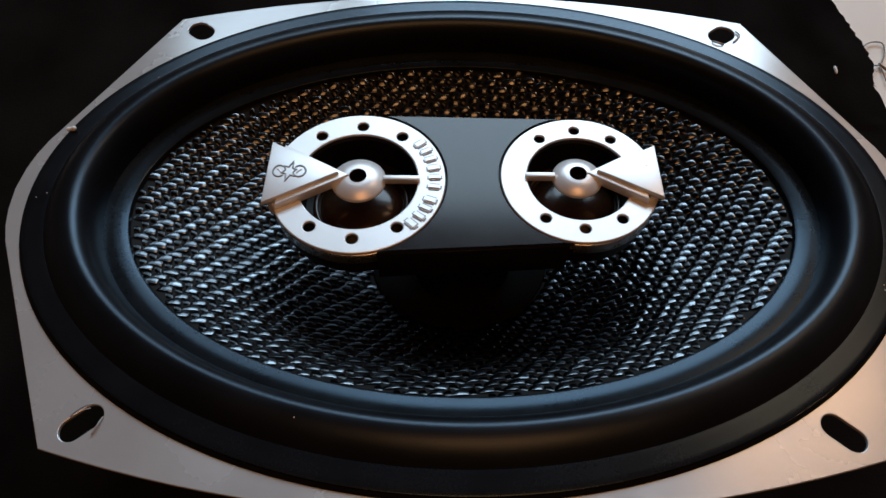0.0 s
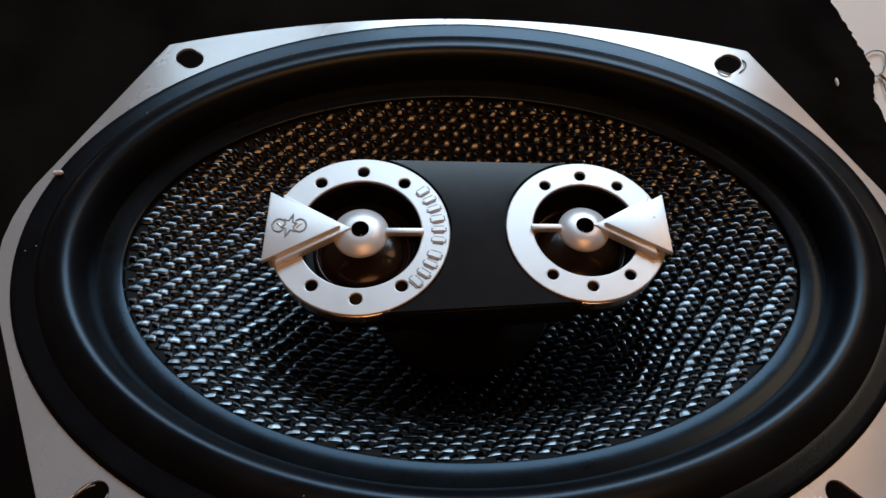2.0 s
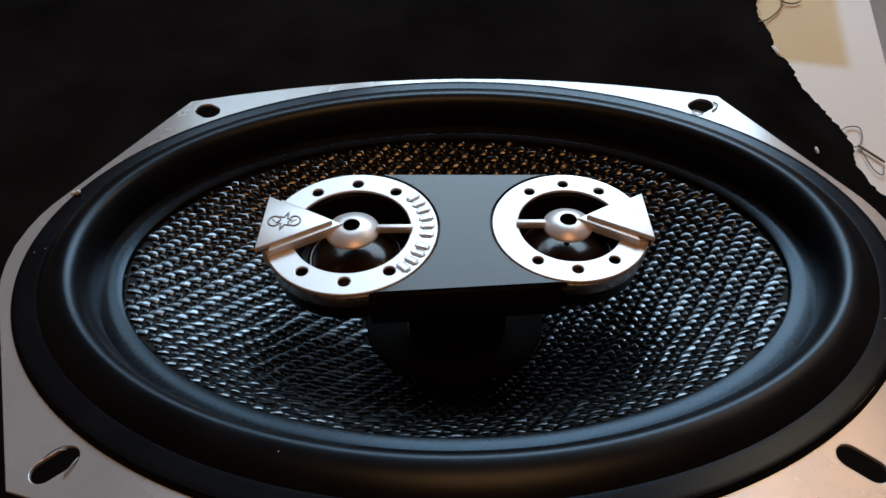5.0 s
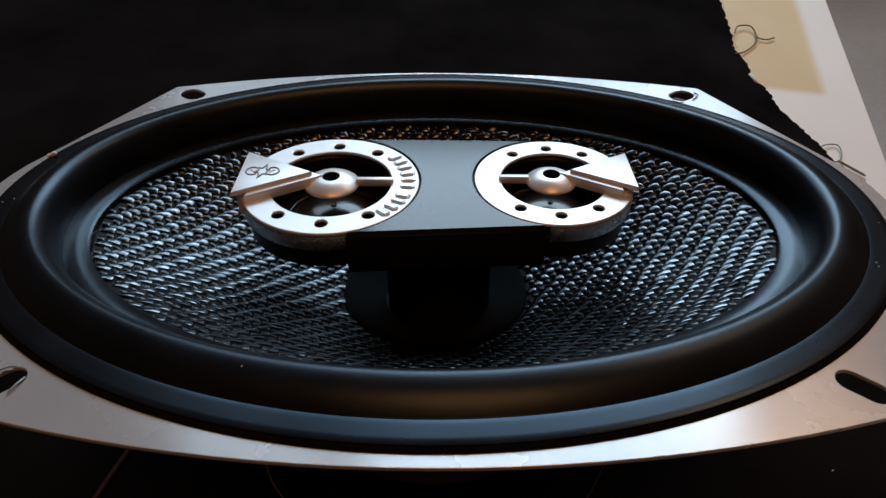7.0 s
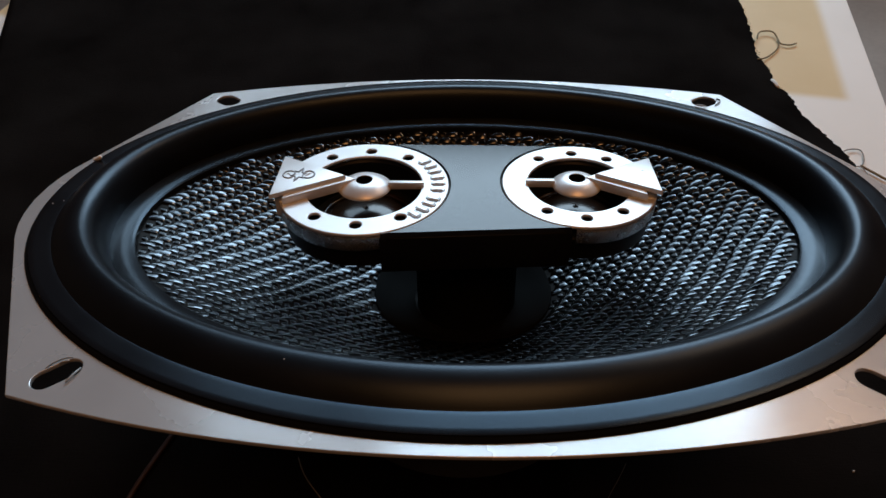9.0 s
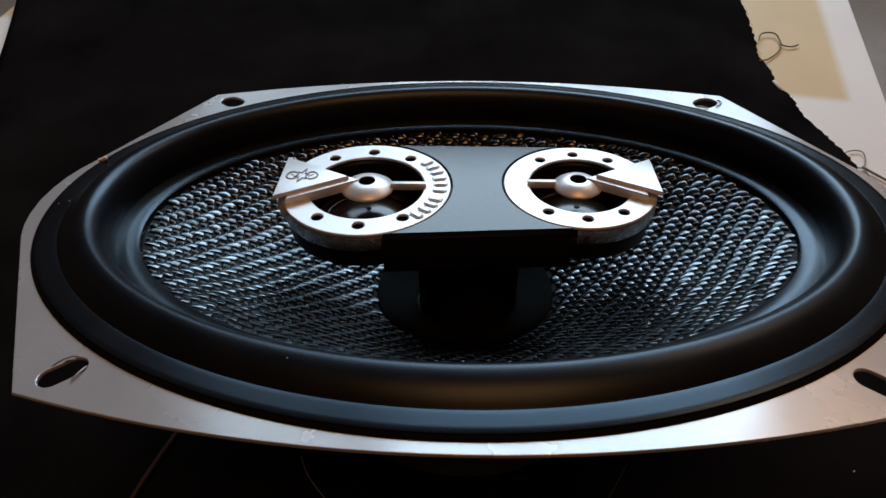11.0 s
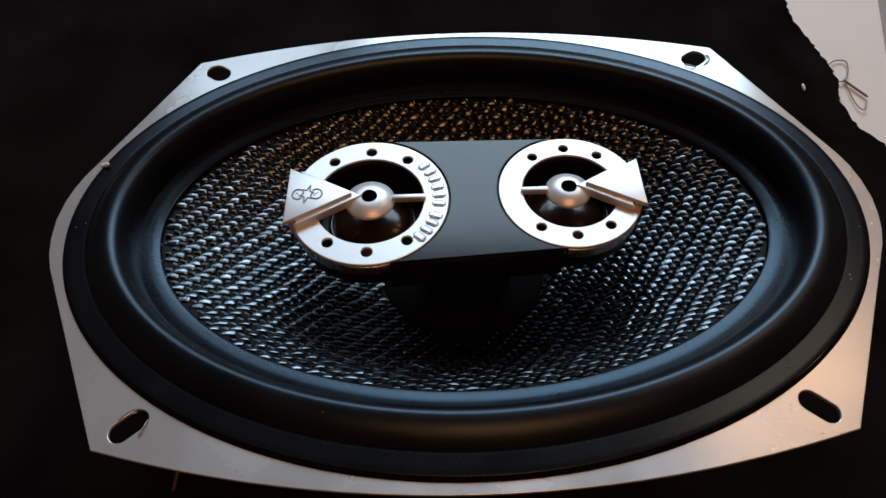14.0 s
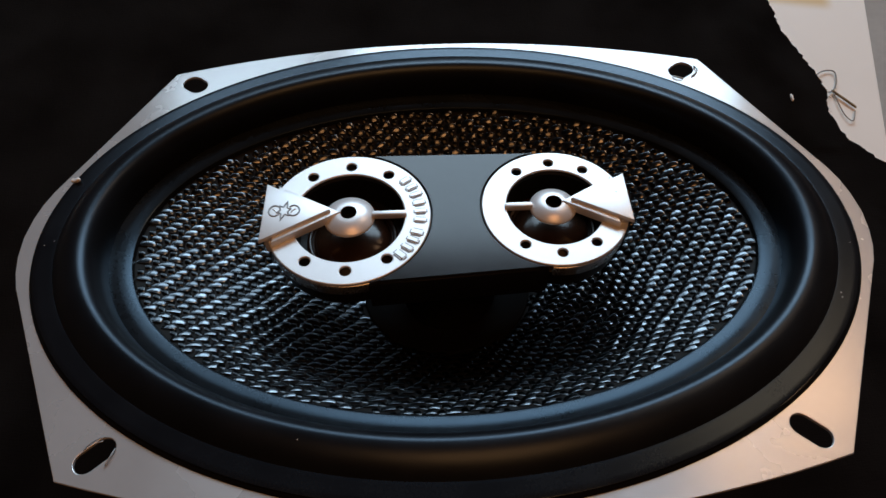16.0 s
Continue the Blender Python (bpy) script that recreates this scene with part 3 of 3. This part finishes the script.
def tweeter(x, y, outer, inner_r, hole_r, bore, hub_r, hub_x, sign, back, apex, half, skirt):
    """sign: the side on which the arrow lies. skirt: the two ends of the visible silver side, in degrees."""
    cup = loft("tweeter_cup", [(outer - 0.0030, outer - 0.0030, -0.0066), (outer - 0.0012, outer - 0.0012, -0.0052), (outer - 0.0010, outer - 0.0010, 0.0008), (inner_r + 0.0006, inner_r + 0.0006, 0.0042),
                               (inner_r, inner_r, 0.0035), (inner_r - 0.0006, inner_r - 0.0006, -0.0050), (0.0118, 0.0118, -0.0058), (0.010, 0.010, -0.0060)], PLASTIC, speaker,
               "black tweeter cup with a silver trim", n=72, smooth=30, centre=(x, y))
    rows = [(0.0118, -0.0057)] + [(0.0113 * math.cos(w), -0.0056 + 0.0036 * math.sin(w)) for w in np.linspace(0.0, 1.5, 12)]
    loft("dome", [(r, r, z) for r, z in rows], DOME, cup, "dark brown glossy dome", n=64, smooth=60, centre=(x, y))
    rows = [(0.0127 + 0.00085 * math.cos(w), -0.0054 + 0.0009 * math.sin(w)) for w in np.linspace(-0.4, math.pi + 0.4, 12)]
    loft("dome_surround", [(r, r, z) for r, z in rows], DOME, cup, "glossy rolled edge round the dome", n=72, smooth=60, centre=(x, y))
    bores = [circle(x + hole_r * math.cos(radians(w)), y + hole_r * math.sin(radians(w)), bore, 24) for w in (54, 90, 126, 234, 270, 306)]
    cut_sheet("trim_ring", [circle(x, y, outer, 120), circle(x, y, inner_r, 96), *bores], 0.0047, 0.0056, 0.0003, SILVER, cup, "satin silver trim ring with six holes")
    verts, faces, n = [], [], 40
    for k in range(n + 1):
        w = radians(skirt[0] + (skirt[1] - skirt[0]) * k / n)
        for r, z in ((outer - 0.0005, 0.0044), (outer - 0.0001, 0.0042), (outer - 0.0001, 0.0006), (outer - 0.0004, 0.0002), (outer - 0.0014, 0.0002), (outer - 0.0014, 0.0044)):
            verts.append((x + r * math.cos(w), y + r * math.sin(w), z))
    for k in range(n):
        for q in range(6):
            faces.append((6 * k + q, 6 * k + (q + 1) % 6, 6 * k + 6 + (q + 1) % 6, 6 * k + 6 + q))
    faces += [tuple(range(6))[::-1], tuple(6 * n + q for q in range(6))]
    raw("trim_skirt", verts, faces, SKIRT, cup, "silver side of the trim ring", 40)
    rows = [(hub_r * 0.5, 0.0046), (hub_r * 0.95, 0.0047), (hub_r, 0.0050)]
    rows += [(hub_r + (0.0025 - hub_r) * k / 10, 0.0052 + 0.0021 * math.sin(0.5 * math.pi * (k / 10) ** 0.9)) for k in range(0, 11)]
    rim = rows[-1]
    rows += [(0.00235, rim[1] + 0.00003), (0.00225, rim[1] - 0.0002)]
    loft("hub", [(r, r, z) for r, z in rows], SILVER, cup, "domed silver hub", n=64, smooth=50, centre=(hub_x, y))
    loft("hub_bore", [(0.00226, 0.00226, rim[1] - 0.0001), (0.0022, 0.0022, rim[1] - 0.0030), (0.0002, 0.0002, rim[1] - 0.0031)], DARK, cup, "dark hole in the hub", n=32, centre=(hub_x, y))
    s0, s1 = hub_x - sign * (hub_r - 0.0008), x - sign * (inner_r + 0.0006)
    block("spoke", min(s0, s1), max(s0, s1), y - 0.00075, y + 0.00075, 0.0046, 0.0068, SILVER, cup, "thin silver spoke", 0.0003)
    wedge("arrow_base", tri(hub_x, y, back - 0.0030, 0.0022, half * 1.0, sign), 0.0050, 0.0077, 0.0004, cup, "lower silver arrow step")
    wedge("arrow_plate", tri(x, y, back, apex, half, sign), 0.0075, 0.0088, 0.0003, cup, "upper silver arrow plate")
    block("arrow_foot", min(x + sign * (back - 0.0006), x + sign * (back - 0.0030)), max(x + sign * (back - 0.0006), x + sign * (back - 0.0030)), y - half * 0.80, y + half * 0.80, 0.0008, 0.0068, SILVER, cup, "", 0.0004)
    return cup


left_cup = tweeter(LX, LY, LR, 0.0160, 0.0190, 0.00155, 0.0073, LX + 0.0002, -1, 0.0236, 0.0048, 0.0104, (72, 292))
right_cup = tweeter(RX, RY, RR, 0.0139, 0.0167, 0.00140, 0.0067, RX - 0.0006, 1, 0.0205, 0.0042, 0.0089, (-98, 98))


def raised_marks():
    """Plain raised bars where the maker's lettering runs round the trim, and plain loops for the emblem."""
    for k, w in enumerate((38, 29, 20.5, 11.5, 2.5, -6.5, -19, -27, -35.5, -44)):
        r, wide = 0.0205, 0.0021
        m = pose(LX + r * math.cos(radians(w)), LY + r * math.sin(radians(w)), 0.0057, 0, 0, w)
        bm = bmesh.new()
        bmesh.ops.create_cube(bm, size=1, matrix=m @ Matrix.Diagonal((0.0033, wide * (0.72 if k % 3 else 0.86), 0.0009, 1)))
        bmesh.ops.bevel(bm, geom=list(bm.edges), offset=0.00025, segments=2, affect="EDGES")
        part("raised_bar", bm, SILVER, left_cup, "", 40)
        # the bar's dark edge shade is put in as a thin grey plate
        bm = bmesh.new()
        bmesh.ops.create_cube(bm, size=1, matrix=m @ Matrix.Translation((0, 0, -0.00005)) @ Matrix.Diagonal((0.0040, wide * (0.72 if k % 3 else 0.86) + 0.0007, 0.00028, 1)))
        bmesh.ops.bevel(bm, geom=[e for e in bm.edges if abs((e.verts[0].co - e.verts[1].co).z) > 0.0001], offset=0.0006, segments=3, affect="EDGES")
        part("bar_shade", bm, CONTOUR_GREY, left_cup, "painted edge shade round a raised bar")
    middle, top = LX - 0.0176, 0.0088
    star = []
    for k in range(12):
        w = 2 * math.pi * (k + 0.5) / 12
        r = (0.0036 if abs(math.sin(w)) > 0.8 else 0.0026) if k % 2 == 0 else 0.0014
        star.append((middle + 0.8 * r * math.cos(w), LY + r * math.sin(w), top))
    tube("emblem_outline", star + star[:1], 0.00026, CONTOUR_GREY, left_cup, "thin dark star outline", 6, 2)
    for side in (-1, 1):
        loop = [(middle + side * (0.0026 + 0.0017 * math.cos(w)), LY + 0.0019 * math.sin(w), top) for w in np.linspace(-2.4, 2.4, 7)]
        tube("emblem_arc", loop, 0.00028, CONTOUR_GREY, left_cup, "thin dark rounded loop", 6, 2)
        tube("emblem_bar", [(middle + side * 0.0019, LY - 0.0007, top), (middle + side * 0.0026, LY + 0.0003, top), (middle + side * 0.0033, LY + 0.0006, top)], 0.00026, SILVER, left_cup, "", 6, 2)


raised_marks()
loft("pit", [(0.0003, 0.0002, 0.00882), (0.0001, 0.0001, 0.00883)], DARK, right_cup, "tiny dark pit", n=12, centre=(0.0487, 0.0028))

# ---------------------------------------------------------------- small things


def lint(points, r, on, material=LINT, label="small white crumb of lint", name="lint"):
    ob = tube(name, points, r, material, None, "", 6, 4)
    ob.matrix_world = on
    return tagged(ob, label, "lint" if name == "lint" else name.replace("_", " "), group="" if name == "lint" else name.replace("_", " ") + "s on the speaker")


ON_TABLE = pose(0, 0, TABLE)
PLATE = SET @ pose(0, 0, 0.1)
lint([(-0.1138, 0.0210, 0.0010), (-0.1124, 0.0206, 0.0014), (-0.1106, 0.0200, 0.0026)], 0.0007, PLATE, label="white crumb on the rim of the speaker plate")


def on_cloth(x, y, up=0.001):
    return (x, y, cloth_height(x, y) + up)


lint([on_cloth(0.1575, 0.1775), on_cloth(0.1580, 0.1735, 0.0016), on_cloth(0.1590, 0.1700)], 0.0009, ON_TABLE, label="white fleck of lint on the cloth's edge")
lint([on_cloth(0.1562, 0.1075), on_cloth(0.1565, 0.1040)], 0.0007, ON_TABLE, label="pale fleck of lint on the black cloth")
lint([on_cloth(0.1215, -0.0320), on_cloth(0.1222, -0.0313)], 0.0003, ON_TABLE, PALE, label="tiny pale fleck on the black cloth")


# metal shavings and fibres left at the screw holes
SHAVING = surface("grey metal shaving", (0.20, 0.20, 0.20), (0.34, 0.34, 0.34), 900, (0.4, 0.6), metal=0.4)
for pts, r in (([(-0.0868, -0.0643, 0.0003), (-0.0855, -0.0629, 0.0006), (-0.0838, -0.0617, 0.0006), (-0.0824, -0.0611, 0.0003)], 0.00018),
               ([(-0.0846, -0.0630, 0.0003), (-0.0838, -0.0626, 0.0006), (-0.0826, -0.0622, 0.0004)], 0.00016),
               ([(-0.0794, -0.0640, 0.0003), (-0.0800, -0.0664, 0.0007), (-0.0808, -0.0682, 0.0004)], 0.00022),
               ([(0.0806, 0.0622, 0.0003), (0.0822, 0.0610, 0.0007), (0.0842, 0.0606, 0.0003)], 0.00030),
               ([(0.0892, 0.0672, 0.0003), (0.0899, 0.0650, 0.0006), (0.0888, 0.0630, 0.0006), (0.0872, 0.0618, 0.0003)], 0.00026)):
    lint(pts, r, PLATE, SHAVING, "curled grey metal shaving by a screw hole", "shaving")
# dust on the rubber
rnd = random.Random(3)
for w, d in ((222, 1.2), (223.5, 2.2), (199, 1.6), (183, 3.0), (182, 5.5), (168, 2.0), (-9, 3.0), (-22, 5.0), (250, 12.0), (301, 13.0), (337, 4.4), (146, 6.0)):
    a, b = GA - d / 1000, GB - d / 1000
    x, y, z = a * math.cos(radians(w)), b * math.sin(radians(w)), 0.0013 if 2.5 < d < 9 else 0.0009 if d < 9 else 0.0048
    lint([(x, y, z), (x + 0.0002, y + 0.00015, z + 0.0001)], rnd.uniform(0.00010, 0.00018), PLATE, LINT, "speck of white dust on the rubber", "dust_speck")


def thread(points, r, material, label):
    ob = tube("loose_thread", points, r, material, None, "", 6, 6)
    ob.matrix_world = ON_TABLE
    return tagged(ob, label, "thread")


Z = 0.0012
thread([(0.155, 0.195, 0.0034), (0.162, 0.200, Z), (0.170, 0.208, Z), (0.173, 0.216, Z), (0.172, 0.224, 0.002), (0.165, 0.224, 0.002), (0.161, 0.216, 0.0025)], 0.00042, TAN, "brown curled thread fraying from the cloth")
thread([(0.1735, 0.2185, Z), (0.1735, 0.2135, Z), (0.178, 0.212, Z), (0.1825, 0.214, Z)], 0.00040, TAN, "short brown thread end on the cream board")
thread([(0.172, 0.120, 0.003), (0.178, 0.1245, Z), (0.183, 0.124, Z), (0.1825, 0.118, Z), (0.1795, 0.113, Z), (0.1765, 0.112, 0.002)], 0.00030, PALE, "pale curled thread fraying from the cloth")
thread([(0.179, 0.1135, Z), (0.182, 0.110, Z), (0.1875, 0.1035, Z)], 0.00055, TAN, "short brown thread end on the cream board")
thread([(0.1795, 0.113, Z), (0.181, 0.1005, Z), (0.184, 0.0965, Z), (0.1865, 0.102, Z)], 0.00025, PALE, "pale fine thread loop on the cream board")
thread([on_cloth(-0.052, -0.030), on_cloth(-0.049, -0.036), on_cloth(-0.043, -0.043), on_cloth(-0.034, -0.052)], 0.00016, PALE, "fine white thread on the black cloth")
thread([on_cloth(0.052, -0.030), on_cloth(0.049, -0.035), on_cloth(0.045, -0.041), on_cloth(0.040, -0.050)], 0.0001, YARN, "fine pale thread on the black cloth")


def wire(points, r, label):
    ob = tube("wire", points, r, COPPER, None, "", 8, 6)
    ob.matrix_world = ON_TABLE
    return tagged(ob, label, "wire")


wire([on_cloth(-0.090, -0.012, 0.0016), on_cloth(-0.094, -0.022, 0.0016), on_cloth(-0.098, -0.032, 0.0016), on_cloth(-0.102, -0.044, 0.0016), on_cloth(-0.104, -0.058, 0.0016)], 0.0009, "thin red-brown wire on the black cloth")
